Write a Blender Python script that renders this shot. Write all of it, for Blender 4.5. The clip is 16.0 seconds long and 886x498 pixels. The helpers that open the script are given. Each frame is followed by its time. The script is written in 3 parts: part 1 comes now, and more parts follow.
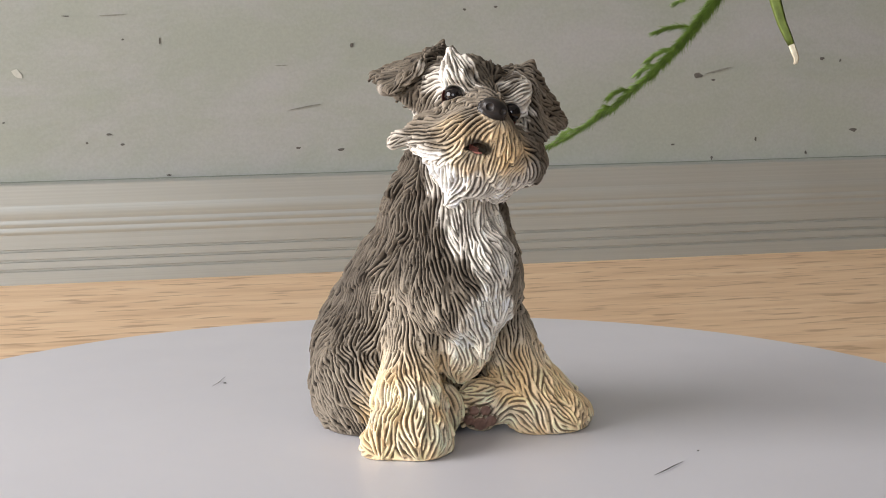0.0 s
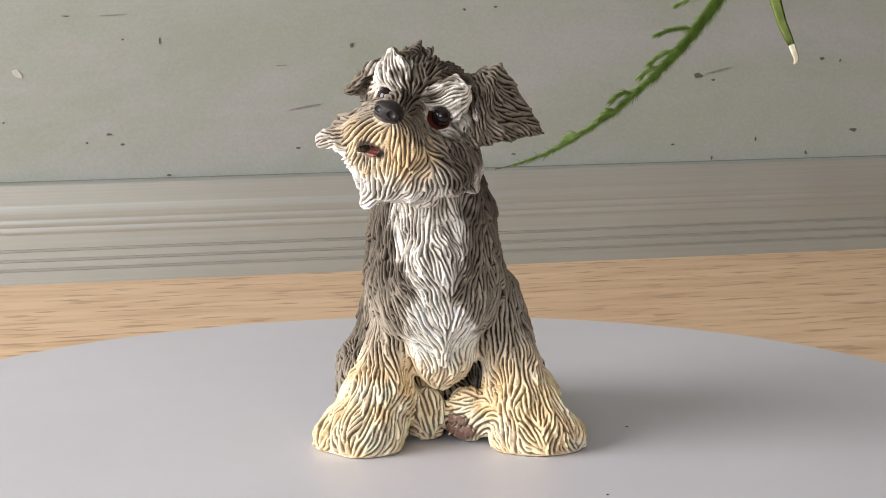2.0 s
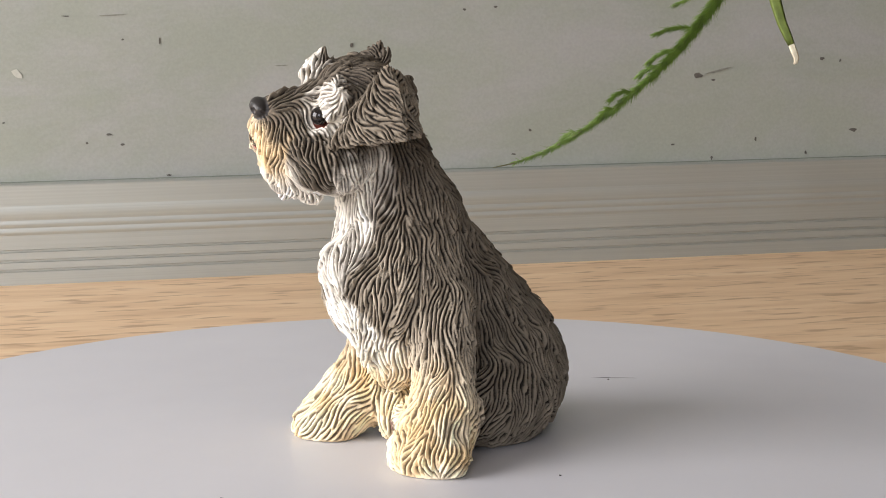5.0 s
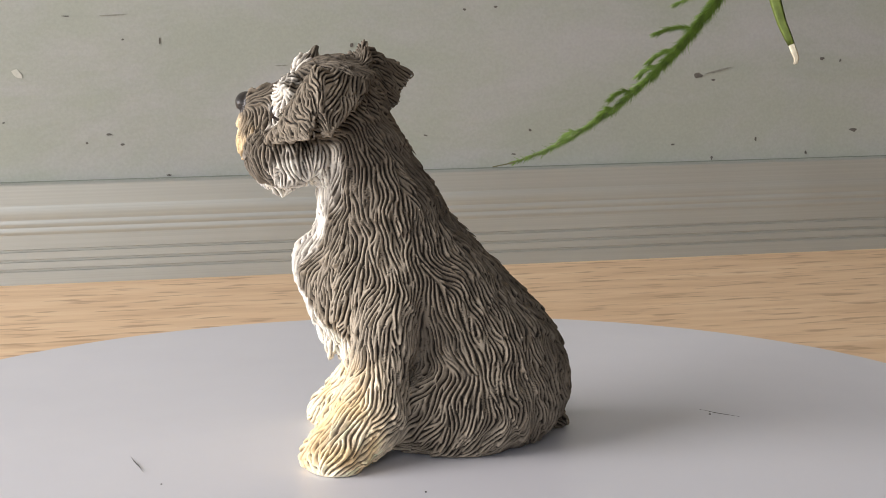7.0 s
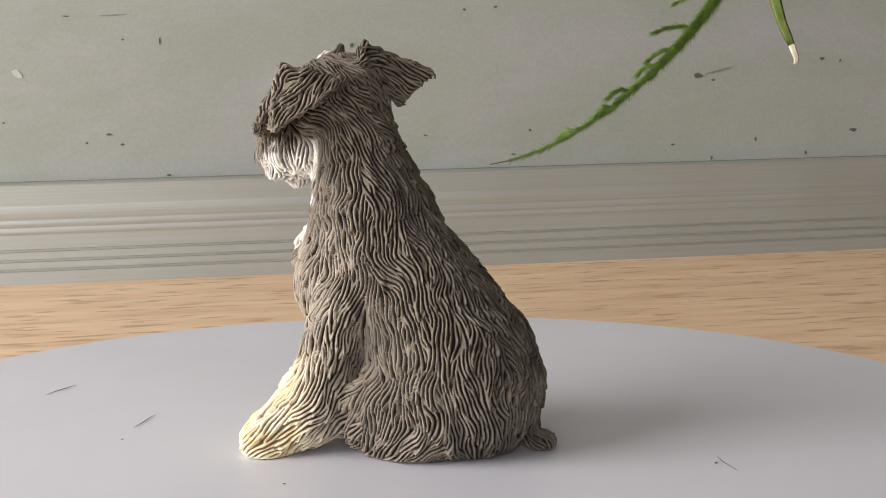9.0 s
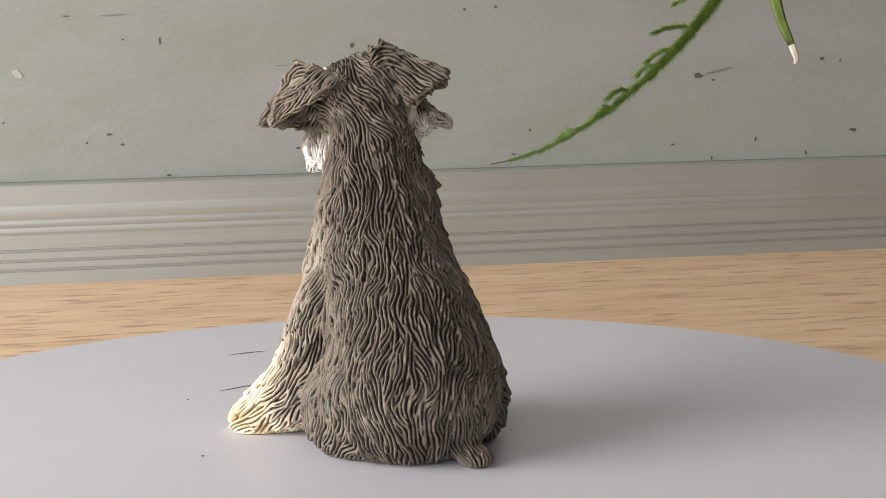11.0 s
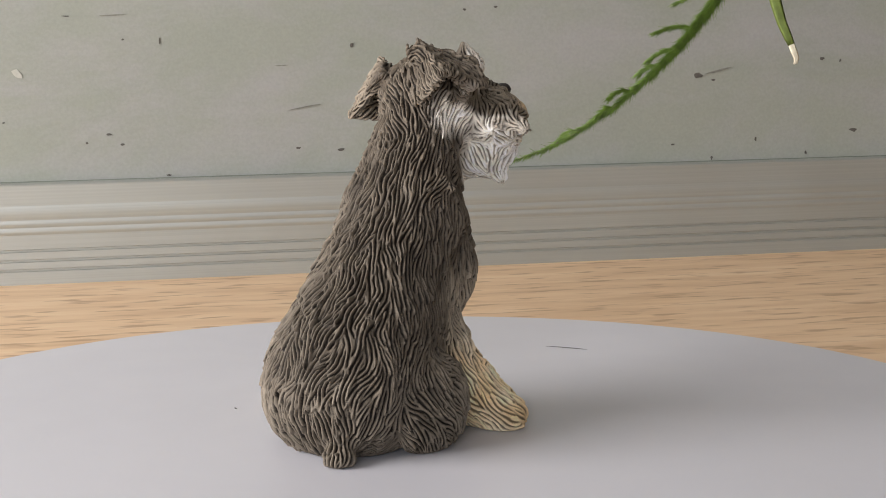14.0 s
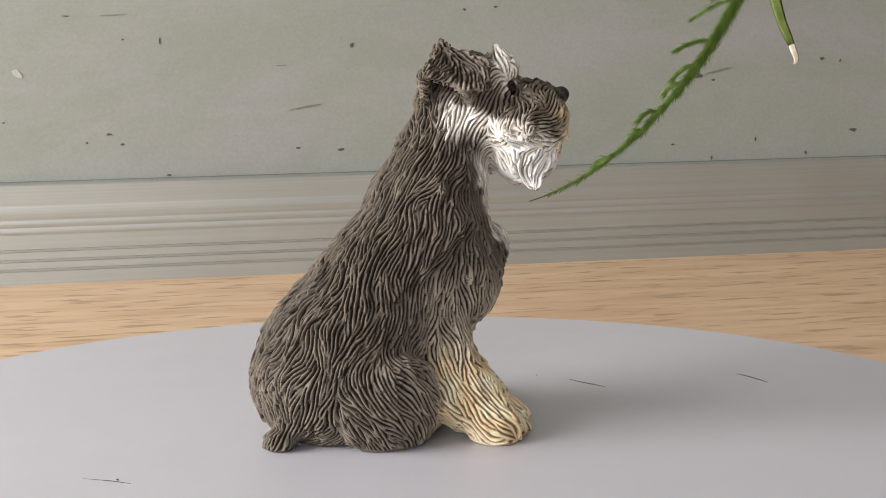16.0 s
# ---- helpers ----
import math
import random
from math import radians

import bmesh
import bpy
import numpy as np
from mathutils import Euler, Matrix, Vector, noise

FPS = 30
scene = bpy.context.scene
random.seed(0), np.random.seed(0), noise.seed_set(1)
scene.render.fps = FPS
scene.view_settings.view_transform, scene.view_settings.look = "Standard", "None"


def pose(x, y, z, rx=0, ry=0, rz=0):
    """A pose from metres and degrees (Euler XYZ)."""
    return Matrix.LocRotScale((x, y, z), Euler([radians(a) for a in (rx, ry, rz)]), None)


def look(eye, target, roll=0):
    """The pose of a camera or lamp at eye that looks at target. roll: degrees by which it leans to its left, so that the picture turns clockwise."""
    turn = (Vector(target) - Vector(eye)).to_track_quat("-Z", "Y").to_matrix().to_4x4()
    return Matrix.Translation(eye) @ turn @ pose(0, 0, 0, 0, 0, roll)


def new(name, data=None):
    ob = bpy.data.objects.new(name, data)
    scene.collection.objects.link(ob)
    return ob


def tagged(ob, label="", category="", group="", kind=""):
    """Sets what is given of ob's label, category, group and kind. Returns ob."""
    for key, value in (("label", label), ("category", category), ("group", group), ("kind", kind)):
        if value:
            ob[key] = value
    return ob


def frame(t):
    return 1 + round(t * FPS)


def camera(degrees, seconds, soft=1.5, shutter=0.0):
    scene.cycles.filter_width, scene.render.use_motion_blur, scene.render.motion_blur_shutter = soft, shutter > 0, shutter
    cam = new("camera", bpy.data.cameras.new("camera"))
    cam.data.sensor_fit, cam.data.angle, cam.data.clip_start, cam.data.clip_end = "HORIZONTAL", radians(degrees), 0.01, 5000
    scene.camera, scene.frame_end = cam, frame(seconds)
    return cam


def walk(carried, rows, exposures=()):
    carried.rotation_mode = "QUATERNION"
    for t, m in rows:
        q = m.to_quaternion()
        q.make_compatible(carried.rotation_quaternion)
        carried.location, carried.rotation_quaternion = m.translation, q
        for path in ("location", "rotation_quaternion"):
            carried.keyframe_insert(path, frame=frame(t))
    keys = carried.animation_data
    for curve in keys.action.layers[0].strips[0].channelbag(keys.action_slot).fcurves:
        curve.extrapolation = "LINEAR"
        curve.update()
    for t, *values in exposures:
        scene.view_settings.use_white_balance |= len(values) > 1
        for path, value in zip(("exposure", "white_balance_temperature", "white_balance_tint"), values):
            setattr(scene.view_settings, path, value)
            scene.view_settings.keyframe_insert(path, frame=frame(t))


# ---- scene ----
MM = 0.001
SPIN = 17.587          # degrees a second, clockwise from above
FRONT = 1.6            # the time at which the figurine faces the camera

cam = camera(28.87, 16.0, soft=0.9)
EYE = pose(0, -0.530, 0.1357, 90 - 8.326, 0, -1.1215) @ pose(0, 0, 0, 0, 0, -0.5814)
walk(cam, [(0, EYE), (16, EYE)])
scene.view_settings.exposure = 0.0

# ---------------------------------------------------------------- light
world = bpy.data.worlds.new("sky")
scene.world = world
world.use_nodes = True
wn, wl = world.node_tree.nodes, world.node_tree.links
sky = wn.new("ShaderNodeTexSky")
sky.sky_type, sky.sun_disc = "NISHITA", False
sky.sun_elevation, sky.sun_rotation = radians(38), radians(250)
wl.new(sky.outputs[0], wn["Background"].inputs[0])
wn["Background"].inputs[1].default_value = 0.12


def area_lamp(name, m, sx, sy, power, color):
    data = bpy.data.lights.new(name, "AREA")
    data.shape, data.size, data.size_y, data.energy, data.color = "RECTANGLE", sx, sy, power, color
    ob = new(name, data)
    ob.matrix_world = m
    return ob


# daylight in the window opening beside the table; behind the camera, an added fill
area_lamp("window_light_side", look((-1.16, -0.42, 0.46), (0.1, 0.05, 0.05)), 1.05, 0.9, 29.3, (1.0, 0.95, 0.95))
area_lamp("rear_fill_added", look((-0.45, -2.6, 0.8), (0.0, 0.2, 0.1)), 1.2, 1.2, 20.5, (0.99, 0.95, 0.99))


# ---------------------------------------------------------------- materials
def material(name, rough=0.6, metal=0.0, color=(0.5, 0.5, 0.5), spec=0.5):
    m = bpy.data.materials.new(name)
    m.use_nodes = True
    b = m.node_tree.nodes["Principled BSDF"]
    b.inputs["Base Color"].default_value = (*color, 1)
    b.inputs["Roughness"].default_value = rough
    b.inputs["Metallic"].default_value = metal
    b.inputs["Specular IOR Level"].default_value = spec
    return m, m.node_tree.nodes, m.node_tree.links, b


def coords(n, l, scale, rz=0.0):
    tc, mp = n.new("ShaderNodeTexCoord"), n.new("ShaderNodeMapping")
    mp.inputs["Scale"].default_value = scale
    mp.inputs["Rotation"].default_value = (0, 0, rz)
    l.new(tc.outputs["Object"], mp.inputs[0])
    return mp.outputs[0]


def noise_node(n, l, vec, scale, detail=4, rough=0.55, distort=0.0):
    t = n.new("ShaderNodeTexNoise")
    t.inputs["Scale"].default_value, t.inputs["Detail"].default_value = scale, detail
    t.inputs["Roughness"].default_value, t.inputs["Distortion"].default_value = rough, distort
    l.new(vec, t.inputs["Vector"])
    return t.outputs["Fac"]


def ramp(n, l, fac, *stops):
    r = n.new("ShaderNodeValToRGB")
    e = r.color_ramp.elements
    while len(e) < len(stops):
        e.new(0.5)
    for k, (p, c) in zip(e, stops):
        k.position, k.color = p, (*c, 1) if len(c) == 3 else (c[0], c[0], c[0], 1)
    l.new(fac, r.inputs[0])
    return r.outputs[0]


def blend(n, l, kind, a, b, fac):
    m = n.new("ShaderNodeMix")
    m.data_type, m.blend_type = "RGBA", kind
    for v, k in ((fac, 0), (a, 6), (b, 7)):
        if isinstance(v, (int, float)):
            m.inputs[k].default_value = v
        elif isinstance(v, tuple):
            m.inputs[k].default_value = (*v, 1)
        else:
            l.new(v, m.inputs[k])
    return m.outputs[2]


def bump(n, l, b, height, strength, dist):
    k = n.new("ShaderNodeBump")
    k.inputs["Strength"].default_value, k.inputs["Distance"].default_value = strength, dist
    l.new(height, k.inputs["Height"])
    l.new(k.outputs[0], b.inputs["Normal"])


def make_wood():
    m, n, l, b = material("oak_laminate", 0.45)
    v = coords(n, l, (1, 1, 1), radians(-10.7))
    long1 = n.new("ShaderNodeMapping")
    long1.inputs["Scale"].default_value = (9, 60, 1)
    l.new(v, long1.inputs[0])
    grain = noise_node(n, l, long1.outputs[0], 1.0, 5, 0.6, 0.6)
    base = ramp(n, l, grain, (0.3, (0.64, 0.425, 0.24)), (0.55, (0.77, 0.55, 0.34)), (0.75, (0.83, 0.64, 0.43)))
    long2 = n.new("ShaderNodeMapping")
    long2.inputs["Scale"].default_value = (34, 150, 1)
    l.new(v, long2.inputs[0])
    fleck = noise_node(n, l, long2.outputs[0], 1.0, 2, 0.5)
    mask = ramp(n, l, fleck, (0.56, (0.0,)), (0.67, (1.0,)))
    col = blend(n, l, "MIX", base, (0.50, 0.32, 0.18), mask)
    l.new(col, b.inputs["Base Color"])
    bump(n, l, b, grain, 0.05, 0.001)
    return m


def make_disc():
    m, n, l, b = material("white_laminate", 0.38)
    v = coords(n, l, (1, 1, 1))
    f = noise_node(n, l, v, 7, 5)
    l.new(ramp(n, l, f, (0.3, (0.585, 0.59, 0.63)), (0.7, (0.625, 0.63, 0.67))), b.inputs["Base Color"])
    f2 = noise_node(n, l, v, 900, 2)
    l.new(ramp(n, l, noise_node(n, l, v, 25, 4), (0.3, (0.33,)), (0.7, (0.43,))), b.inputs["Roughness"])
    bump(n, l, b, f2, 0.03, 0.0003)
    return m


def make_alu():
    m, n, l, b = material("anodised_aluminium", 0.48, 0.65)
    v = coords(n, l, (4, 900, 900))
    f = noise_node(n, l, v, 1.0, 4)
    l.new(ramp(n, l, f, (0.3, (0.40, 0.418, 0.393)), (0.7, (0.447, 0.468, 0.439))), b.inputs["Base Color"])
    w = noise_node(n, l, coords(n, l, (1, 1, 1)), 14, 5, 0.65)
    l.new(ramp(n, l, w, (0.3, (0.42,)), (0.7, (0.56,))), b.inputs["Roughness"])
    bump(n, l, b, f, 0.02, 0.0002)
    return m


def make_glass():
    m, n, l, b = material("frosted_green_glass", 0.35, 0.0, (0.36, 0.38, 0.33))
    v = coords(n, l, (1, 1, 1))
    f = noise_node(n, l, v, 5, 5, 0.6)
    base = ramp(n, l, f, (0.3, (0.275, 0.30, 0.26)), (0.7, (0.315, 0.335, 0.29)))
    patch = ramp(n, l, noise_node(n, l, coords(n, l, (1, 1, 2.2)), 9, 6, 0.7, 0.4), (0.42, (0.0,)), (0.68, (1.0,)))
    base = blend(n, l, "MIX", base, (0.335, 0.34, 0.335), patch)
    sp = noise_node(n, l, v, 500, 3, 0.7)
    base = blend(n, l, "MULTIPLY", base, ramp(n, l, sp, (0.35, (0.93,)), (0.65, (1.05,))), 0.7)
    l.new(base, b.inputs["Base Color"])
    l.new(ramp(n, l, noise_node(n, l, v, 30, 5, 0.7), (0.3, (0.28,)), (0.7, (0.45,))), b.inputs["Roughness"])
    bump(n, l, b, sp, 0.08, 0.0005)
    return m


def make_plain(name, color, rough=0.8, metal=0.0, vary=0.12, scale=20.0):
    m, n, l, b = material(name, rough, metal, color)
    f = noise_node(n, l, coords(n, l, (1, 1, 1)), scale, 4)
    lo, hi = tuple(c * (1 - vary) for c in color), tuple(min(1, c * (1 + vary)) for c in color)
    l.new(ramp(n, l, f, (0.3, lo), (0.7, hi)), b.inputs["Base Color"])
    return m


def make_fur():
    m, n, l, b = material("painted_resin_fur", 0.66, 0.0, spec=0.25)
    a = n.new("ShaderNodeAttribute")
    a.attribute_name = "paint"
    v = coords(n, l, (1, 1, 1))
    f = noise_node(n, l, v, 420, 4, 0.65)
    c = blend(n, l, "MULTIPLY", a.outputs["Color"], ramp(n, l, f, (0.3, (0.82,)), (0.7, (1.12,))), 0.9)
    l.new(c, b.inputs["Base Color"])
    bump(n, l, b, noise_node(n, l, v, 1600, 3), 0.2, 0.0002)
    return m


WOOD, DISC, ALU, GLASS, FUR = make_wood(), make_disc(), make_alu(), make_glass(), make_fur()
PLASTER = make_plain("cream_plaster", (0.62, 0.60, 0.55), 0.9, 0, 0.05, 3)
# unseen east wall, dark so that sill and glass reflect less
DARKWALL = make_plain("dark_unseen_wall", (0.13, 0.115, 0.09), 0.9, 0, 0.08, 3)
FLOORING = make_plain("grey_floor", (0.30, 0.28, 0.26), 0.6, 0, 0.1, 4)
NOSE = make_plain("black_gloss_paint", (0.022, 0.019, 0.018), 0.4, 0, 0.3, 600)
EYEB = make_plain("glossy_eye", (0.012, 0.010, 0.010), 0.08, 0, 0.2, 300)
RIMRED = make_plain("eye_rim_red", (0.13, 0.032, 0.022), 0.3, 0, 0.25, 500)
TONGUE = make_plain("pink_tongue", (0.50, 0.20, 0.16), 0.45, 0, 0.2, 500)
PAD = make_plain("brown_pad", (0.20, 0.115, 0.085), 0.5, 0, 0.3, 400)
DIRT = make_plain("dark_dirt", (0.085, 0.08, 0.07), 0.8, 0, 0.3, 800)
SMEAR = make_plain("pale_smear", (0.46, 0.47, 0.42), 0.6, 0, 0.1, 300)
SCUFF = make_plain("grey_scuff", (0.20, 0.20, 0.175), 0.7, 0, 0.3, 500)
INK = make_plain("dark_fibre", (0.03, 0.03, 0.03), 0.7, 0, 0.3, 800)
STEM = make_plain("frond_green", (0.115, 0.19, 0.028), 0.55, 0, 0.35, 350)
TIPGREEN = make_plain("frond_tip", (0.115, 0.110, 0.050), 0.6, 0, 0.3, 350)
LEAFG = make_plain("leaf_green", (0.14, 0.19, 0.04), 0.45, 0, 0.35, 220)
DRY = make_plain("dry_leaf_tip", (0.72, 0.66, 0.50), 0.7, 0, 0.15, 400)


# ---------------------------------------------------------------- mesh helpers
def part(name, bm, mat, parent=None, label="", smooth=False):
    me = bpy.data.meshes.new(name)
    bm.normal_update()
    bm.to_mesh(me)
    bm.free()
    for x in (mat if isinstance(mat, (list, tuple)) else [mat]):
        me.materials.append(x)
    if smooth:
        me.shade_smooth()
    ob = new(name, me)
    if parent is not None:
        ob.parent = parent
    if label:
        ob["label"] = label
    return ob


def box(bm, x0, x1, y0, y1, z0, z1, bev=0.0):
    r = bmesh.ops.create_cube(bm, size=1)
    bmesh.ops.scale(bm, vec=(x1 - x0, y1 - y0, z1 - z0), verts=r["verts"])
    bmesh.ops.translate(bm, vec=((x0 + x1) / 2, (y0 + y1) / 2, (z0 + z1) / 2), verts=r["verts"])
    if bev:
        es = {e for v in r["verts"] for e in v.link_edges}
        bmesh.ops.bevel(bm, geom=list(es), offset=bev, segments=2, affect="EDGES", profile=0.5)
    return bm


def lathe(bm, profile, seg=128):
    rings = [[bm.verts.new((r * math.cos(2 * math.pi * k / seg), r * math.sin(2 * math.pi * k / seg), z)) for k in range(seg)] for r, z in profile]
    for a, b in zip(rings, rings[1:]):
        for k in range(seg):
            bm.faces.new((a[k], a[(k + 1) % seg], b[(k + 1) % seg], b[k]))
    bm.faces.new(rings[0][::-1])
    bm.faces.new(rings[-1])
    return bm


def tube(bm, pts, radii, seg=6):
    """A tapered tube through pts, closed at both ends."""
    pts = [Vector(p) for p in pts]
    rings, side = [], None
    for i, p in enumerate(pts):
        d = (pts[min(i + 1, len(pts) - 1)] - pts[max(i - 1, 0)]).normalized()
        side = (d.orthogonal() if side is None else side - d * side.dot(d)).normalized()
        up = d.cross(side)
        rings.append([bm.verts.new(p + radii[i] * (math.cos(2 * math.pi * k / seg) * side + math.sin(2 * math.pi * k / seg) * up)) for k in range(seg)])
    for a, b in zip(rings, rings[1:]):
        for k in range(seg):
            bm.faces.new((a[k], a[(k + 1) % seg], b[(k + 1) % seg], b[k]))
    bm.faces.new(rings[0][::-1])
    bm.faces.new(rings[-1])


# ---------------------------------------------------------------- the room
TABLE_Z = -0.030
WALL = Matrix.Translation((0.0, 0.5198, TABLE_Z)) @ Matrix.Rotation(radians(10.7), 4, "Z")   # foot of the window frame


def room():
    fl = part("floor", box(bmesh.new(), -1.3, 1.9, -2.75, 1.35, -0.87, -0.77), FLOORING)
    tagged(fl, "grey floor under the table", "floor", kind="structure")
    ce = part("ceiling", box(bmesh.new(), -1.3, 1.9, -2.75, 1.35, 1.65, 1.75), PLASTER)
    tagged(ce, "plain pale ceiling", "ceiling", kind="structure")
    bm = bmesh.new()                                   # side wall with the window opening
    box(bm, -1.3, -1.2, -2.65, -1.00, -0.77, 1.65)
    box(bm, -1.3, -1.2, 0.20, 1.25, -0.77, 1.65)
    box(bm, -1.3, -1.2, -1.00, 0.20, -0.77, 0.0)
    box(bm, -1.3, -1.2, -1.00, 0.20, 1.05, 1.65)
    tagged(part("wall_west", bm, PLASTER), "pale plaster wall with a window opening", "wall", kind="structure")
    # wall out of view, coloured dark to dim the reflections at the right
    bm = box(bmesh.new(), 1.8, 1.9, -2.65, 1.25, -0.77, 1.65)
    tagged(part("wall_east", bm, DARKWALL), "unseen wall kept dark for the reflections in the sill", "wall", kind="structure")
    bm = box(bmesh.new(), -1.3, 1.9, 1.25, 1.35, -0.77, 1.65)
    tagged(part("wall_north", bm, PLASTER), "pale plaster wall behind the glass", "wall", kind="structure")
    # unseen wall, opened where the added fill light stands
    bm = bmesh.new()
    box(bm, -1.3, -1.1, -2.75, -2.65, -0.77, 1.65)
    box(bm, 0.7, 1.9, -2.75, -2.65, -0.77, 1.65)
    box(bm, -1.1, 0.7, -2.75, -2.65, -0.77, 0.1)
    box(bm, -1.1, 0.7, -2.75, -2.65, 1.5, 1.65)
    tagged(part("wall_south", bm, PLASTER), "unseen pale plaster wall, opened for the added fill light", "wall", kind="structure")


def table():
    t = tagged(new("table"), "pale oak laminate table with fine dark grain flecks", "table")
    t.location = (0, 0, TABLE_Z)
    part("tabletop", box(bmesh.new(), -0.85, 0.95, -0.50, 0.80, -0.028, 0.0, 0.002), WOOD, t)
    for x in (-0.8, 0.9):
        for y in (-0.45, 0.75):
            part("leg", box(bmesh.new(), x - 0.025, x + 0.025, y - 0.025, y + 0.025, -0.74, -0.0285, 0.002), WOOD, t)


def window_frame():
    """Extruded aluminium sill with two bands of grooves, and the glass that stands in it."""
    t = tagged(new("window_frame"), "brushed aluminium window frame with grooved bands", "window frame", kind="structure")
    t.matrix_world = WALL
    # profile: (depth towards the room, height); grooves are cut into the face
    H = 0.0597
    prof = [(0.0, 0.0)]
    face = 0.0

    def groove(zc, w, d):
        prof.extend([(face, zc - w), (face + d, zc - w * 0.55), (face + d, zc + w * 0.55), (face, zc + w)])

    for k in (0.143, 0.238, 0.338):
        groove(k * H, 0.0009, 0.0011)
    # soft ribs: each swells towards the room and falls back to a shadow line under it
    for lo, hi in ((0.495, 0.565), (0.570, 0.640), (0.645, 0.785)):
        for q in range(11):
            f = q / 10
            prof.append((face - 0.0004 * math.sin(math.pi * f), (lo + (hi - lo) * f) * H))
    prof.extend([(face, H - 0.0010), (face + 0.0010, H), (0.010, H), (0.010, H - 0.006), (0.030, H - 0.006), (0.030, 0.0)])
    bm = bmesh.new()
    a = [bm.verts.new((-0.95, y, z)) for y, z in prof]
    b = [bm.verts.new((0.95, y, z)) for y, z in prof]
    for i in range(len(prof)):
        j = (i + 1) % len(prof)
        bm.faces.new((a[i], b[i], b[j], a[j]))
    bm.faces.new(a[::-1])
    bm.faces.new(b)
    bmesh.ops.recalc_face_normals(bm, faces=bm.faces)
    part("sill_profile", bm, ALU, t)
    g = part("pane", box(bmesh.new(), -0.94, 0.94, 0.0125, 0.0185, H - 0.0058, 1.2, 0.0008), GLASS, t, "greyish green frosted glass pane with dirt specks")
    part("gasket", box(bmesh.new(), -0.94, 0.94, 0.0102, 0.0123, H - 0.0055, H + 0.0004, 0.0003),
         make_plain("dark_gasket", (0.17, 0.19, 0.16), 0.7), t, "dark rubber gasket")
    # dirt on the glass: place along the pane, height, length, width, lean
    rnd = random.Random(4)
    specks = DIRT_MARKS
    for x, z, ln, w, lean, pale in specks:
        bm = bmesh.new()
        n = 9
        vs = []
        for k in range(n):
            q = 2 * math.pi * k / n
            rr = 1 + rnd.uniform(-0.3, 0.3)
            u, v = ln / 2 * math.cos(q) * rr, w / 2 * math.sin(q) * rr
            vs.append((x + u * math.cos(lean) - v * math.sin(lean), z + u * math.sin(lean) + v * math.cos(lean)))
        top = [bm.verts.new((vx, 0.0120, vz)) for vx, vz in vs]
        bot = [bm.verts.new((vx, 0.0125, vz)) for vx, vz in vs]
        bm.faces.new(top)
        for k in range(n):
            bm.faces.new((top[k], bot[k], bot[(k + 1) % n], top[(k + 1) % n]))
        bmesh.ops.recalc_face_normals(bm, faces=bm.faces)
        part("speck", bm, SMEAR if pale else (SCUFF if lean else DIRT), t)


# place along the pane, height, length, width, in millimetres
DOTS = [(-169.0, 142.9, 2.1, 1.4), (-147.5, 141.9, 1.4, 4.8), (-179.0, 86.8, 3.4, 1.7), (-171.3, 80.6, 3.1, 1.7), (-192.1, 81.8, 1.7, 1.7), (-239.7, 95.1, 2.4, 1.0),
        (-144.5, 61.4, 4.1, 1.4), (-32.1, 137.4, 2.4, 3.8), (-65.6, 75.6, 3.5, 1.7), (-39.5, 73.8, 4.9, 2.1), (13.2, 81.1, 3.2, 1.4), (80.1, 82.6, 2.5, 2.5),
        (69.4, 68.0, 3.5, 1.4), (174.0, 71.1, 3.3, 1.5), (200.4, 62.0, 1.8, 3.3), (230.3, 73.2, 1.5, 3.0), (265.1, 63.5, 1.5, 3.0), (275.1, 124.0, 3.8, 2.3),
        (287.7, 122.6, 1.5, 2.3), (298.0, 77.3, 6.8, 2.7), (190.9, 114.7, 6.6, 4.0), (200.9, 111.6, 3.7, 1.5)]
SCRATCHES = [(-201.8, 156.9, 4.1, 0.86, 0), (-174.1, 157.2, 20.6, 0.62, 3), (-60.2, 100.6, 20.1, 0.76, 9), (-74.4, 125.8, 9.7, 0.55, 2), (204.6, 117.6, 18.4, 1.29, 14),
             (58.3, 159.6, 2.1, 1.4, 0), (38.6, 158.1, 1.8, 1.4, 0)]
DIRT_MARKS = [(x * MM, z * MM, a * 0.8 * MM, b * 0.8 * MM, 0.0, False) for x, z, a, b in DOTS] + [(x * MM, z * MM, a * MM, b * MM, radians(w), False) for x, z, a, b, w in SCRATCHES]
DIRT_MARKS.append((-0.2307, 0.1234, 0.007, 0.0045, -0.7, True))

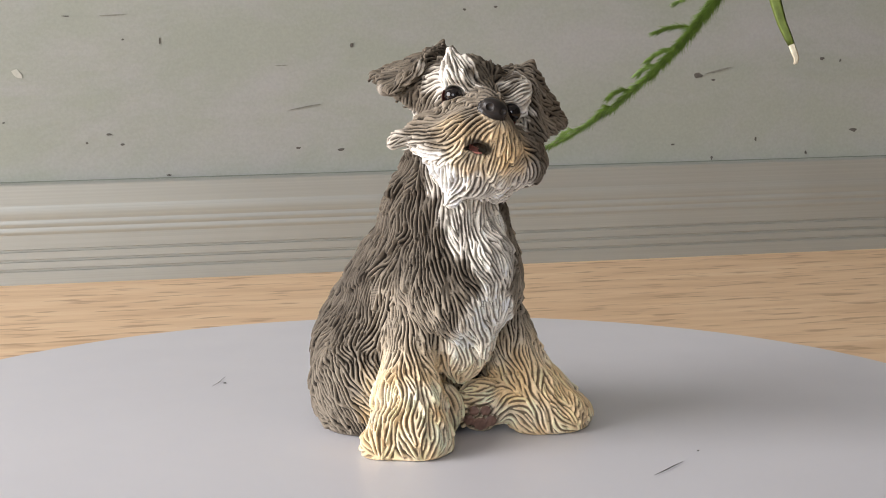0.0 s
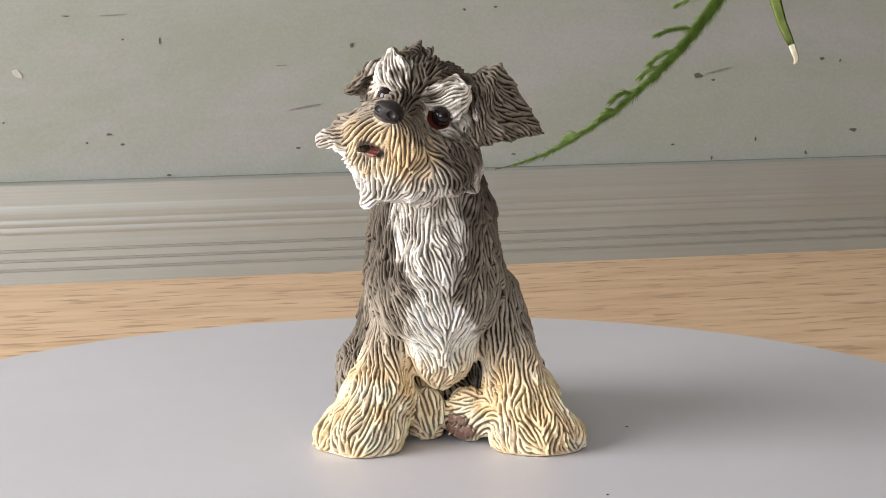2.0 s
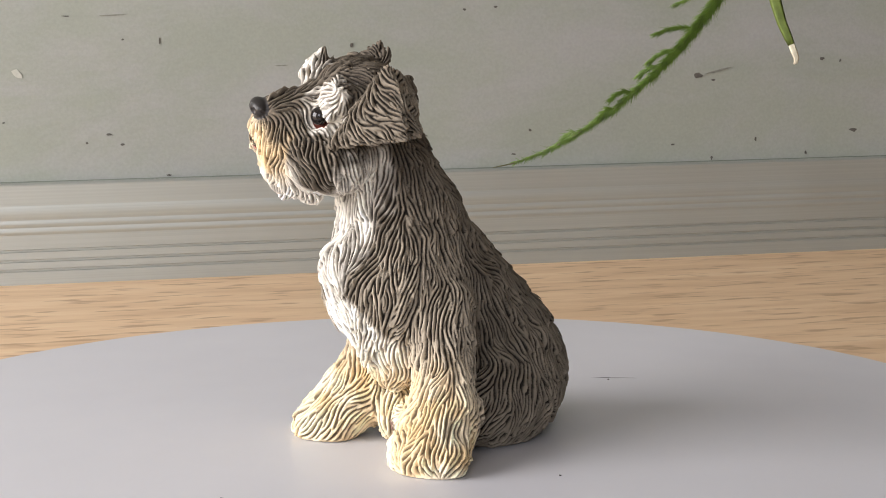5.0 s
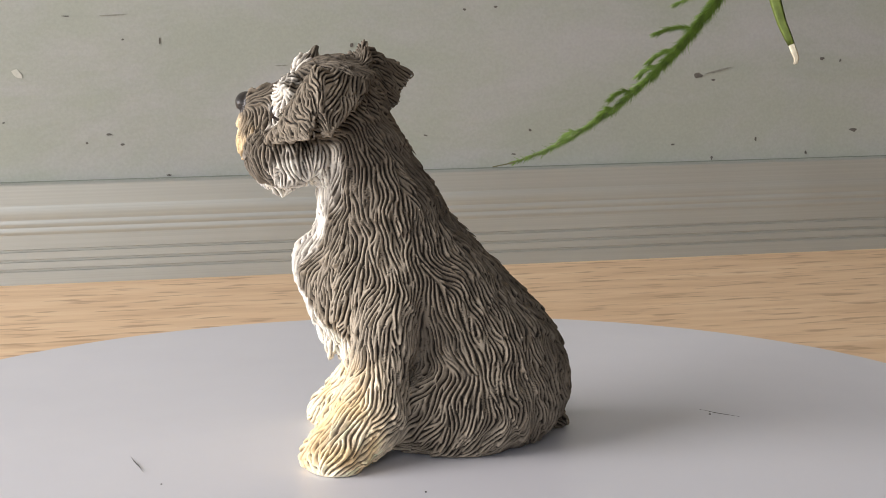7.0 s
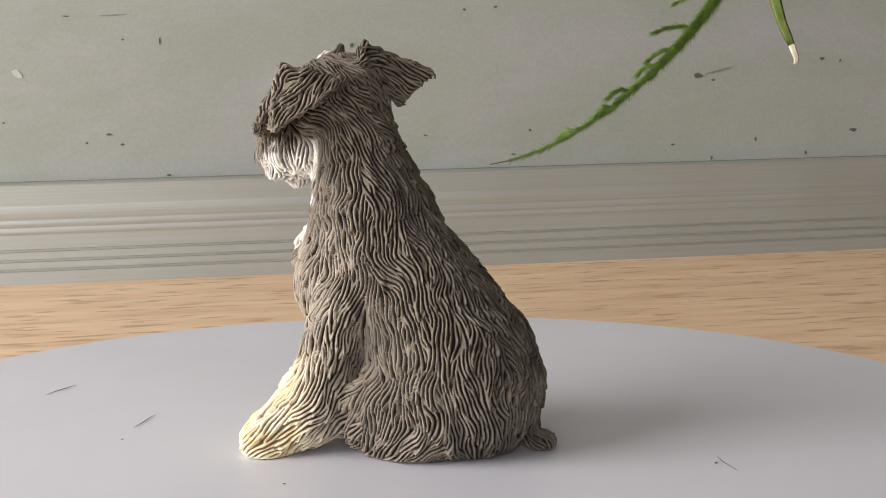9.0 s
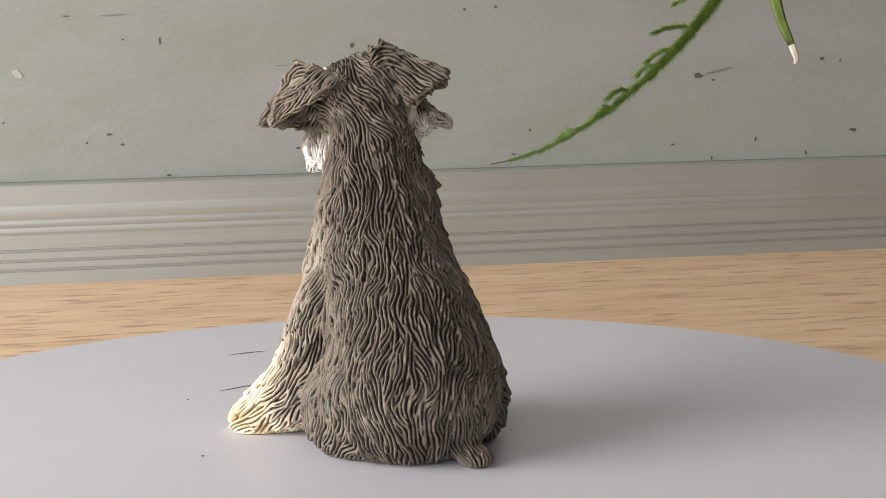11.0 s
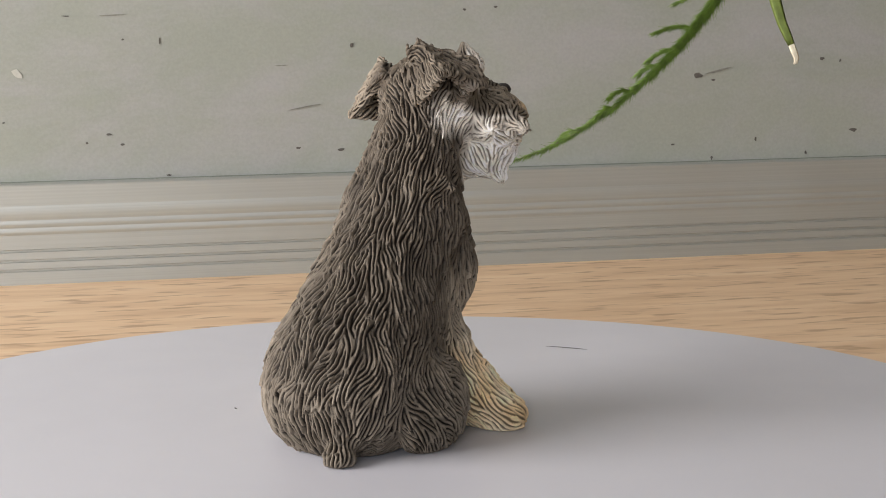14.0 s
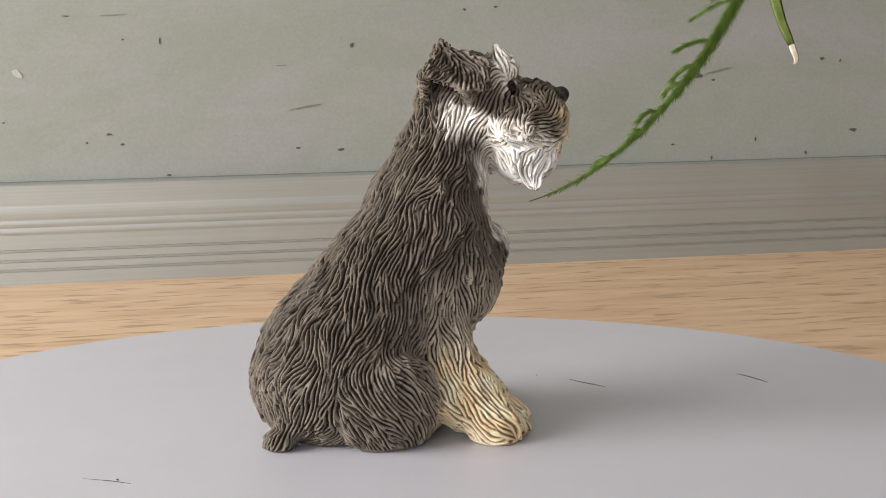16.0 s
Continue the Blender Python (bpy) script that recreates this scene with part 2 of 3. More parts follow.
# ---------------------------------------------------------------- the turntable
def turntable():
    t = tagged(new("turntable"), "round glossy white turntable disc, slightly dusty", "turntable")
    R = 0.1998
    part("disc", lathe(bmesh.new(), [(R - 0.002, -0.0125), (R - 0.0005, -0.0118), (R, -0.0105), (R, -0.0022), (R - 0.0006, -0.0007), (R - 0.002, 0.0)], 256), DISC, t)
    part("foot", lathe(bmesh.new(), [(0.085, TABLE_Z + 0.0002), (0.086, TABLE_Z + 0.002), (0.086, -0.016), (0.084, -0.0127)], 96), DISC, t)

    def fibre(name, pts, w):
        bm = bmesh.new()
        tube(bm, [(x * MM, y * MM, 0.00035) for x, y in pts], [w * MM * (0.35 if i in (0, len(pts) - 1) else 1) for i in range(len(pts))], 5)
        part(name, bm, INK, t, "dark hair lying on the disc")

    fibre("hair", [(34.6, -81.4), (40, -79.0), (45, -76.4), (50.4, -74.0)], 0.14)
    fibre("hair", [(38.0, -134.0), (32, -135.9), (26, -137.0), (21.5, -137.6)], 0.14)
    fibre("hair", [(-30.5, 92.5), (-26, 97.0), (-20.5, 104.7)], 0.10)
    for x, y, r in ((67.5, 9.5, 0.45), (62.0, -66.0, 0.35), (-24.5, 95.5, 0.5)):
        bm = bmesh.new()
        bmesh.ops.create_icosphere(bm, subdivisions=1, radius=r * MM)
        bmesh.ops.scale(bm, vec=(1.3, 0.8, 0.4), verts=bm.verts)
        bmesh.ops.translate(bm, vec=(x * MM, y * MM, r * 0.4 * MM), verts=bm.verts)
        part("dust_speck", bm, INK, t)
    return t


# ---------------------------------------------------------------- the figurine
def ell(c, r, yaw=0.0, flow=(0, 0.2, -1), k=4.0):
    return dict(kind="ell", c=np.array(c, float), r=np.array(r, float), yaw=radians(yaw), flow=np.array(flow, float), k=k)


def cone(a, ra, b, rb, flow=(0, 0.2, -1), k=4.0):
    return dict(kind="cone", a=np.array(a, float), b=np.array(b, float), ra=ra, rb=rb, flow=np.array(flow, float), k=k, c=np.array(a, float))


def flap(a, b, c, th, flow, k=1.5):
    return dict(kind="flap", a=np.array(a, float), b=np.array(b, float), c2=np.array(c, float), th=th, flow=np.array(flow, float), k=k, c=np.array(a, float))


def prim_distance(g, p):
    if g["kind"] == "ell":
        q = p - g["c"].astype(p.dtype)
        if g["yaw"]:
            cs, sn = math.cos(g["yaw"]), math.sin(g["yaw"])
            q = np.stack((q[:, 0] * cs + q[:, 1] * sn, -q[:, 0] * sn + q[:, 1] * cs, q[:, 2]), 1)
        r = g["r"].astype(p.dtype)
        if "axes" in g:
            q = q @ g["axes"].astype(p.dtype)
        k0 = np.sqrt(((q / r) ** 2).sum(1))
        k1 = np.sqrt(((q / (r * r)) ** 2).sum(1)) + 1e-9
        return k0 * (k0 - 1) / k1
    if g["kind"] == "cone":
        ba = g["b"] - g["a"]
        h = np.clip((p - g["a"]) @ ba / (ba @ ba), 0, 1)
        return np.sqrt(((p - g["a"] - h[:, None] * ba) ** 2).sum(1)) - (g["ra"] + (g["rb"] - g["ra"]) * h)
    a, b, c = g["a"], g["b"], g["c2"]                      # triangle with rounded rim
    n = np.cross(b - a, c - a)
    n = n / np.linalg.norm(n)
    inside = np.ones(len(p), bool)
    best = np.full(len(p), 1e9)
    for u, v in ((a, b), (b, c), (c, a)):
        e, w = v - u, p - u
        inside &= (np.cross(n, e) * w).sum(1) > 0
        h = np.clip(w @ e / (e @ e), 0, 1)
        best = np.minimum(best, ((w - h[:, None] * e) ** 2).sum(1))
    return np.sqrt(np.where(inside, ((p - a) @ n) ** 2, best)) - g["th"]


# head frame: to the figurine's left, backwards, up (tilted and turned on the neck)
HC = np.array([9.0, -18.0, 105.0])
HX = np.array([0.90, -0.18, -0.37])
HX = HX / np.linalg.norm(HX)
HZ = np.cross(HX, np.array([0.2, 0.98, 0.0]))
HZ = HZ / np.linalg.norm(HZ)
HY = np.cross(HZ, HX)
HEAD = np.stack((HX, HY, HZ), 1)


def hp(x, y, z):
    return HC + HEAD @ np.array([x, y, z], float)


def hv(x, y, z):
    return HEAD @ np.array([x, y, z], float)


def hell(c, r, flow, k=3.0):
    g = ell(hp(*c), r, 0, hv(*flow), k)
    g["axes"] = HEAD
    return g


def hcone(a, ra, b, rb, flow, k=2.0):
    return cone(hp(*a), ra, hp(*b), rb, hv(*flow), k)


def dog_forms():
    f = [
        # trunk, neck and chest
        cone((5, 20, 26), 25.5, (8, -6, 62), 19.5, (0.0, 0.25, -1), 6),
        ell((6, 23, 18), (27, 26.5, 23), 12, (0, 0.25, -1), 6),
        ell((10, -15, 50), (21, 17, 20), 12, (0, -0.1, -1), 6),
        cone((8, -9, 72), 18.2, (8, -17, 98), 12.3, (0, 0.15, -1), 6),
        ell((11, -27.5, 56), (10, 7.8, 9), 12, (0.1, -0.3, -1), 4),
        ell((11, -12, 36), (12.5, 10, 18.5), 12, (0.0, -0.1, -1), 3),
        cone((12, -24, 40), 4.0, (12.5, -23.5, 27), 1.2, (0.0, 0.0, -1), 3),
        cone((-7, -7, 80), 2.4, (-11.5, -7.5, 77.0), 1.0, (-0.4, 0.1, -1), 3),
        # hind quarters, feet and tail
        ell((26.5, 18, 12.5), (10.5, 20, 14.5), 12, (0, -0.5, -0.8), 4.5),
        ell((-16, 12, 13.5), (10.3, 17, 16.5), 8, (0, -0.5, -0.8), 1.3),
        cone((-13, 6, 8), 8.5, (3, -6, 7), 7, (0.3, -0.8, -0.4), 2.5),
        cone((25, 4, 8), 8.5, (20, -6, 7), 7, (-0.2, -0.8, -0.4), 2.5),
        ell((19, -10.5, 8.2), (8.8, 6.4, 8.4), -33.4, (0.5, -0.3, 0.6), 1.2),
        ell((5.8, -9, 8.5), (6.3, 6.5, 8.8), 12, (0, -0.4, -1), 1.2),
        ell((-7.5, 44.5, 2.5), (5, 5, 3.8), 0, (0, 0.5, -0.8), 5),
        # fore legs and paws
        cone((0, -5, 44), 9.5, (-9, -13.5, 15), 8.4, (-0.15, -0.2, -1), 3),
        cone((25, -4, 44), 10, (35, -9, 15), 8.8, (0.2, -0.2, -1), 3),
        cone((-8.5, -14, 14), 8.2, (-20.5, -21, 3.5), 7.6, (-0.55, -0.5, -0.7), 6),
        cone((-8.5, -14, 14), 8.2, (-12.5, -27.6, 3.5), 7.2, (-0.1, -0.7, -0.7), 6),
        cone((-8.0, -14, 13), 8.0, (-6.5, -24, 3.5), 7.0, (0.2, -0.7, -0.7), 6),
        cone((35, -9.5, 14), 8.4, (47.5, -17.5, 3.5), 7.6, (0.6, -0.45, -0.7), 6),
        cone((35, -9.5, 14), 8.4, (41, -22, 3.5), 7.2, (0.2, -0.7, -0.7), 6),
        cone((35, -9.5, 13), 8.2, (33.5, -19.5, 3.5), 7.0, (-0.15, -0.7, -0.7), 6),
        # head
        hell((0, -4, -0.5), (17, 15.5, 14), (0, 0.9, -0.35), 4),
        hcone((0, -8, -7), 12, (-1, -26.5, -7.5), 9.4, (0, 0.35, -0.9), 4),
        hell((-9.5, -20, -14), (9.5, 11, 7), (-0.6, 0.4, -0.65), 4),
        hell((13.5, -16, -11.5), (12, 14, 9.5), (0.6, 0.4, -0.7), 4),
        hell((2, -22, -19), (13, 10.5, 8.5), (0.1, -0.1, -1), 4),
        hell((-5.5, -28.8, -11.0), (7.5, 6, 7.8), (-0.5, 0.3, -0.85)),
        hell((5.5, -28.6, -11.0), (7.5, 6, 7.8), (0.4, 0.3, -0.9)),
        hcone((-8, -21, -9.5), 6.5, (-21.5, -19.5, -19.5), 2.0, (-0.8, 0, -0.5)),
        hcone((0, -22, -20), 8, (-0.5, -23.5, -29), 2.5, (0, 0, -1), 3),
        hcone((11, -18, -14), 8, (13.5, -20, -22.0), 3.6, (0.1, 0.1, -1), 3),
        hcone((16, -14, -12), 7, (25, -14.5, -15.5), 2, (0.8, 0, -0.5)),
        hcone((0, -15, 2.0), 5.4, (-1, -29.5, -0.8), 3.8, (0, 0.9, 0.1), 2.5),
        hell((-8.8, -14.0, 5.5), (5.6, 5.2, 6.0), (-0.5, 0.1, 0.8), 2.2),
        hell((9.2, -14.0, 5.5), (5.8, 5.2, 6.8), (0.5, 0.1, 0.8), 2.2),
        hcone((-9.8, -14, 7), 3.6, (-12.3, -12.5, 11.3), 1.3, (-0.5, 0.1, 0.9), 2),
        hcone((8.8, -14.5, 7), 3.6, (8.0, -13, 12.0), 1.3, (0.5, 0.1, 0.9), 2),
        hcone((-5.5, -17.5, 3.5), 2.0, (-11.5, -17.5, 3.6), 1.7, (-0.5, 0.1, 0.8), 1.2),
        hcone((6.5, -17.5, 3.5), 2.0, (13, -16.5, 2.6), 1.7, (0.5, 0.1, 0.8), 1.2),
        # ears
        flap((29.2, -24.1, 114.6), (41.4, -24.8, 97.2), (23.6, -38.6, 94.2), 1.35, (0.65, 0.45, -0.45), 1.0),
        flap((29.2, -24.1, 114.6), (23.6, -38.6, 94.2), (19, -21, 110), 1.4, (0.1, -0.75, -0.65), 1.2),
        flap((18, -10, 111), (29.2, -24.1, 114.6), (38.5, -20, 98), 1.7, (0.5, -0.2, -0.8)),
        cone((28.5, -23, 114), 2.2, (30.2, -24, 116), 0.9, (0.3, -0.1, 1), 1),
        flap((4.5, -13, 120), (-12, -1.5, 112.5), (-15, -17, 109), 1.6, (-0.9, 0.1, -0.4)),
        flap((4, -11, 118), (-12, -1.5, 112.5), (-2, -5, 104), 1.6, (-0.7, 0.5, -0.4)),
        flap((4.5, -13, 120), (-8.5, -22.0, 115), (-15, -19, 108.5), 1.6, (-0.8, -0.4, -0.5)),
        flap((-14, -13, 109), (-5, -20, 103.5), (-3, -20, 114), 1.8, (-0.5, -0.3, -0.8)),
        cone((4, -13, 119), 2.4, (5, -12.5, 122.3), 0.9, (0, 0, 1), 1),
        cone((7, -12, 117.5), 2.4, (9, -11.5, 120.6), 0.8, (0, 0, 1), 1),
        cone((1.5, -14, 117.5), 2.2, (0.8, -14, 120.3), 0.8, (0, 0, 1), 1),
    ]
    return f


EYES = (hp(-8.4, -15.9, -0.8), hp(9.4, -18.3, 0.6))
EYE_R = 2.75
# sole of the hind foot: middle, sideways and outwards
SOLE, SOLE_U, SOLE_N = np.array([15.6, -15.6, 0.0]), np.array([0.835, -0.55, 0.0]), np.array([-0.55, -0.835, 0.0])
SOLE_PADS = ((0.2, 3.5, 2.3), (-3.3, 4.6, 1.8), (3.5, 4.4, 1.8), (-1.7, 7.9, 1.6), (1.9, 8.0, 1.6))
NOSE_C = hp(-1.6, -33.6, -1.0)
MOUTH = hp(-2.2, -34.2, -13.0)


def dog_distance(forms, p, want_flow=False):
    d = None
    acc, wsum = np.zeros_like(p), np.zeros(len(p), p.dtype)
    for g in forms:
        e = prim_distance(g, p).astype(p.dtype)
        if want_flow:
            w = np.exp(-np.clip(e, -4, 30) / 1.3).astype(p.dtype)
            v = np.broadcast_to(g["flow"], p.shape)
            acc += w[:, None] * v
            wsum += w
        if d is None:
            d = e
        else:
            k = g["k"]
            h = np.clip(0.5 + 0.5 * (d - e) / k, 0, 1)
            d = d * (1 - h) + e * h - k * h * (1 - h)
    # eye sockets, nose and mouth
    for c in EYES:
        e = 3.05 - np.sqrt(((p - c - hv(0, -1.0, -0.3)) ** 2).sum(1))
        k = 1.2
        h = np.clip(0.5 - 0.5 * (d - e) / k, 0, 1)
        d = d * (1 - h) + e * h + k * h * (1 - h)
    m = (p - MOUTH) @ HEAD
    e = 1 - np.sqrt((m[:, 0] / 3.9) ** 2 + (m[:, 1] / 4.2) ** 2 + ((m[:, 2] + 0.09 * m[:, 0] ** 2 - 0.15 * m[:, 0]) / 1.1) ** 2)
    d = np.maximum(d, e * 1.1)
    g = hcone((-1.7, -37.5, -4.5), 1.1, (-2.0, -37.0, -12.0), 1.5, (0, 0, 1))
    d = np.maximum(d, -prim_distance(g, p).astype(p.dtype))
    g = hell((-1.6, -33.6, -1.0), (4.4, 3.0, 2.9), (0, 1, 0))
    d = np.minimum(d, prim_distance(g, p).astype(p.dtype))
    for sx in (-2.3, 2.3):                                 # nostrils
        d = np.maximum(d, 1.15 - np.sqrt(((p - hp(-1.6 + sx, -36.4, -1.4)) ** 2).sum(1)))
    d = np.maximum(d, -p[:, 2])
    return (d, acc / (wsum[:, None] + 1e-20)) if want_flow else d


def lattice_noise(table, p):
    """Smooth value noise from a repeating table."""
    n = table.shape[0]
    i = np.floor(p).astype(np.int32)
    f = p - i
    f = f * f * (3 - 2 * f)
    i0, i1 = i % n, (i + 1) % n
    out = 0
    for a in (0, 1):
        for b in (0, 1):
            for c in (0, 1):
                w = (f[:, 0] if a else 1 - f[:, 0]) * (f[:, 1] if b else 1 - f[:, 1]) * (f[:, 2] if c else 1 - f[:, 2])
                out = out + w * table[(i1 if a else i0)[:, 0], (i1 if b else i0)[:, 1], (i1 if c else i0)[:, 2]]
    return out


def surface_nets(v, lo, h):
    """Quads over the zero surface of the grid v."""
    s = v < 0
    nx, ny, nz = v.shape
    cnt = np.zeros((nx - 1, ny - 1, nz - 1), np.int8)
    for a in (0, 1):
        for b in (0, 1):
            for c in (0, 1):
                cnt += s[a:nx - 1 + a, b:ny - 1 + b, c:nz - 1 + c]
    cell = np.argwhere((cnt > 0) & (cnt < 8))
    index = np.full(cnt.shape, -1, np.int32)
    index[tuple(cell.T)] = np.arange(len(cell))
    pos, num = np.zeros((len(cell), 3)), np.zeros(len(cell))
    corner = [np.array(c) for c in ((0, 0, 0), (1, 0, 0), (0, 1, 0), (1, 1, 0), (0, 0, 1), (1, 0, 1), (0, 1, 1), (1, 1, 1))]
    val = [v[tuple((cell + c).T)] for c in corner]
    for i in range(8):
        for ax in (1, 2, 4):
            if not i & ax:
                a, b = val[i], val[i | ax]
                m = (a < 0) != (b < 0)
                t = np.where(m, a / np.where(m, a - b, 1), 0)
                pos += m[:, None] * (corner[i] + t[:, None] * (corner[i | ax] - corner[i]))
                num += m
    pts = lo + h * (cell + pos / num[:, None])
    quads = []
    for ax in range(3):
        u, w = (ax + 1) % 3, (ax + 2) % 3
        a = np.moveaxis(s, (ax, u, w), (0, 1, 2))
        idx = np.moveaxis(index, (ax, u, w), (0, 1, 2))
        e = np.argwhere(a[:-1, 1:-1, 1:-1] != a[1:, 1:-1, 1:-1])
        i, j, k = e[:, 0], e[:, 1] + 1, e[:, 2] + 1
        q = np.stack((idx[i, j - 1, k - 1], idx[i, j, k - 1], idx[i, j, k], idx[i, j - 1, k]), 1)
        flip = ~a[i, j, k]
        q[flip] = q[flip][:, ::-1]
        quads.append(q)
    return pts, np.concatenate(quads), index


def smooth01(a, b, x):
    t = np.clip((x - a) / (b - a), 0, 1)
    return t * t * (3 - 2 * t)


def dog_figurine():
    rng = np.random.default_rng(7)
    table = rng.standard_normal((48, 48, 48)).astype(np.float32)
    forms = dog_forms()
    lo, hi, h = np.array([-32.0, -60.0, -1.6]), np.array([60.0, 60.0, 128.0]), 0.75
    n = np.ceil((hi - lo) / h).astype(int)
    ax = [lo[i] + h * np.arange(n[i]) for i in range(3)]
    grid = np.stack(np.meshgrid(*ax, indexing="ij"), -1).reshape(-1, 3).astype(np.float32)
    d = np.concatenate([dog_distance(forms, c) for c in np.array_split(grid, 12)]).reshape(n)
    for i in range(3):                                     # three times as fine
        a = np.moveaxis(d, i, 0)
        b = np.empty((3 * a.shape[0] - 2, *a.shape[1:]), np.float32)
        b[::3], b[1::3], b[2::3] = a, (2 * a[:-1] + a[1:]) / 3, (a[:-1] + 2 * a[1:]) / 3
        d = np.moveaxis(b, 0, i)
    pts, quads, index = surface_nets(np.ascontiguousarray(d), lo, h / 3)
    pts = pts.astype(np.float32)
    eps = 0.35

    def grad(p):
        z = dog_distance(forms, p - eps / 2)
        g = np.stack([dog_distance(forms, p - eps / 2 + eps * v) - z for v in np.eye(3, dtype=np.float32)], 1)
        return g / (np.linalg.norm(g, axis=1)[:, None] + 1e-9)

    g = grad(pts)
    pts -= g * dog_distance(forms, pts)[:, None] * 0.9
    g = grad(pts)
    count = len(pts)
    hf = h / 3

    def spread(v, times):
        """Even a vertex value out over the mesh."""
        deg = sum(np.bincount(quads[:, k], minlength=count) for k in range(4))
        for _ in range(times):
            w = np.stack([sum(np.bincount(quads[:, k], weights=c[quads[:, (k + 1) % 4]], minlength=count) for k in range(4)) / deg for c in v.T], 1)
            v = 0.3 * v + 0.7 * w
        return v.astype(np.float32)

    # lie of the fur: combed along the forms, evened out, then made wavy
    _, fl = dog_distance(forms, pts, True)
    fl = fl / (np.linalg.norm(fl, axis=1)[:, None] + 1e-9)
    fl = fl + 0.30 * np.stack([lattice_noise(table, pts / 13.0 + 9.3 * k) for k in (1, 2, 3)], 1)
    fl -= g * (fl * g).sum(1)[:, None]
    fl = spread(fl, 25)
    fl -= g * (fl * g).sum(1)[:, None]
    fl /= np.linalg.norm(fl, axis=1)[:, None] + 1e-6
    side_way = np.cross(g, fl)
    # overlapping locks, like shingles: each rises from its root, ends in a free tip and lies a little its own way
    bend = 0.30 * lattice_noise(table, pts / 6.0 + 4.4) + 0.10 * lattice_noise(table, pts / 2.6 + 14.4)
    lift, twist, tint = np.zeros(count, np.float32), np.zeros(count, np.float32), np.zeros(count, np.float32)
    key = ((pts - lo) / 6.0).astype(np.int32)
    key = (key[:, 0] * 64 + key[:, 1]) * 64 + key[:, 2]
    order = np.argsort(key, kind="stable")
    cells, start = np.unique(key[order], return_index=True)
    bucket = {int(c): part_ids for c, part_ids in zip(cells, np.split(order, start[1:]))}
    for s in rng.choice(count, 3000, replace=False):
        ids = np.concatenate([bucket.get(int(key[s]) + (a * 64 + b) * 64 + c, order[:0]) for a in (-1, 0, 1) for b in (-1, 0, 1) for c in (-1, 0, 1)])
        dv = pts[ids] - pts[s]
        small = 0.75 if pts[s, 2] > 88 else 1.0
        length, half_w = small * rng.uniform(6.5, 11.0), small * rng.uniform(1.5, 2.9)
        sway, rise, turn, shade = rng.uniform(-1.2, 1.2), rng.uniform(0.35, 1.0), rng.uniform(-0.32, 0.32), rng.uniform(-1, 1)
        run = (dv @ fl[s] + 0.3 * length) / length
        off = dv @ side_way[s] + sway * np.sin(3.0 * run)
        wid = half_w * np.clip(1.15 - run ** 2, 0, 1) * np.clip(0.35 + 2.5 * run, 0, 1) + 1e-3
        over = 1 - (off / wid) ** 2
        v = np.where((run > 0) & (run < 1.07) & (over > 0) & (g[ids] @ g[s] > 0.35), rise * np.clip(run, 0, 1) ** 0.8 * np.sqrt(np.clip(over, 0, 1)), 0)
        won = v > lift[ids]
        k = ids[won]
        lift[k], twist[k], tint[k] = v[won], turn, shade
    bend += twist
    fl = (np.cos(bend)[:, None] * fl + np.sin(bend)[:, None] * side_way).astype(np.float32)
    side_way = np.cross(g, fl).astype(np.float32)
    size = np.array(index.shape) - 1

    def vertex_at(p, nrm, old):
        """The mesh vertex in the cell that holds p, or the old one."""
        out = np.full(len(p), -1, np.int32)
        for off in (0.0, 0.6, -0.6, 1.3, -1.3):
            todo = np.flatnonzero(out < 0)
            c = np.clip(((p[todo] + off * hf * nrm[todo] - lo) / hf).astype(np.int32), 0, size)
            out[todo] = index[c[:, 0], c[:, 1], c[:, 2]]
        return np.where(out < 0, old, out)

    def trace(way, step, steps):
        idx, p, found = np.arange(count, dtype=np.int32), pts.copy(), []
        for _ in range(steps):
            p = p + step * way[idx]
            nrm = g[idx]
            p -= nrm * ((p - pts[idx]) * nrm).sum(1)[:, None]
            idx = vertex_at(p, nrm, idx)
            found.append(idx)
        return found

    down, up_way = trace(fl, 0.5, 7), trace(fl, -0.5, 7)
    left, right = trace(side_way, 0.24, 7), trace(side_way, -0.24, 7)
    # carved strands: noise drawn out along the coat and sharpened across it, again and again, at the strands' spacing
    pitch = (1.16 - 0.06 * smooth01(84, 96, pts[:, 2]) + 0.25 * smooth01(22, 8, pts[:, 2]) * (pts[:, 1] < -6)) * (1 + 0.18 * np.tanh(lattice_noise(table, pts / 4.0 + 61.0)))
    pitch = pitch.astype(np.float32)
    lobe = [(np.cos(2 * math.pi * 0.24 * k / pitch) * np.exp(-(0.24 * k / pitch / 0.62) ** 2)).astype(np.float32) for k in range(8)]
    mean = (lobe[0] + 2 * sum(lobe[1:])) / 15
    along = [math.exp(-(0.5 * k / 1.9) ** 2) for k in range(8)]

    def draw_out(u, w):
        return w[0] * u + sum(w[k + 1] * (u[down[k]] + u[up_way[k]]) for k in range(7))

    u = rng.standard_normal(count).astype(np.float32)
    for _ in range(4):
        u = draw_out(u, along)
        u = (lobe[0] - mean) * u + sum((lobe[k + 1] - mean) * (u[left[k]] + u[right[k]]) for k in range(7))
        u = np.tanh(1.2 * u / u.std()).astype(np.float32)

    u = draw_out(u, [math.exp(-(0.5 * k / 1.0) ** 2) for k in range(8)])
    u = spread((u / u.std())[:, None], 1)[:, 0]
    u = np.tanh(1.35 * u / u.std() + 0.55).astype(np.float32)

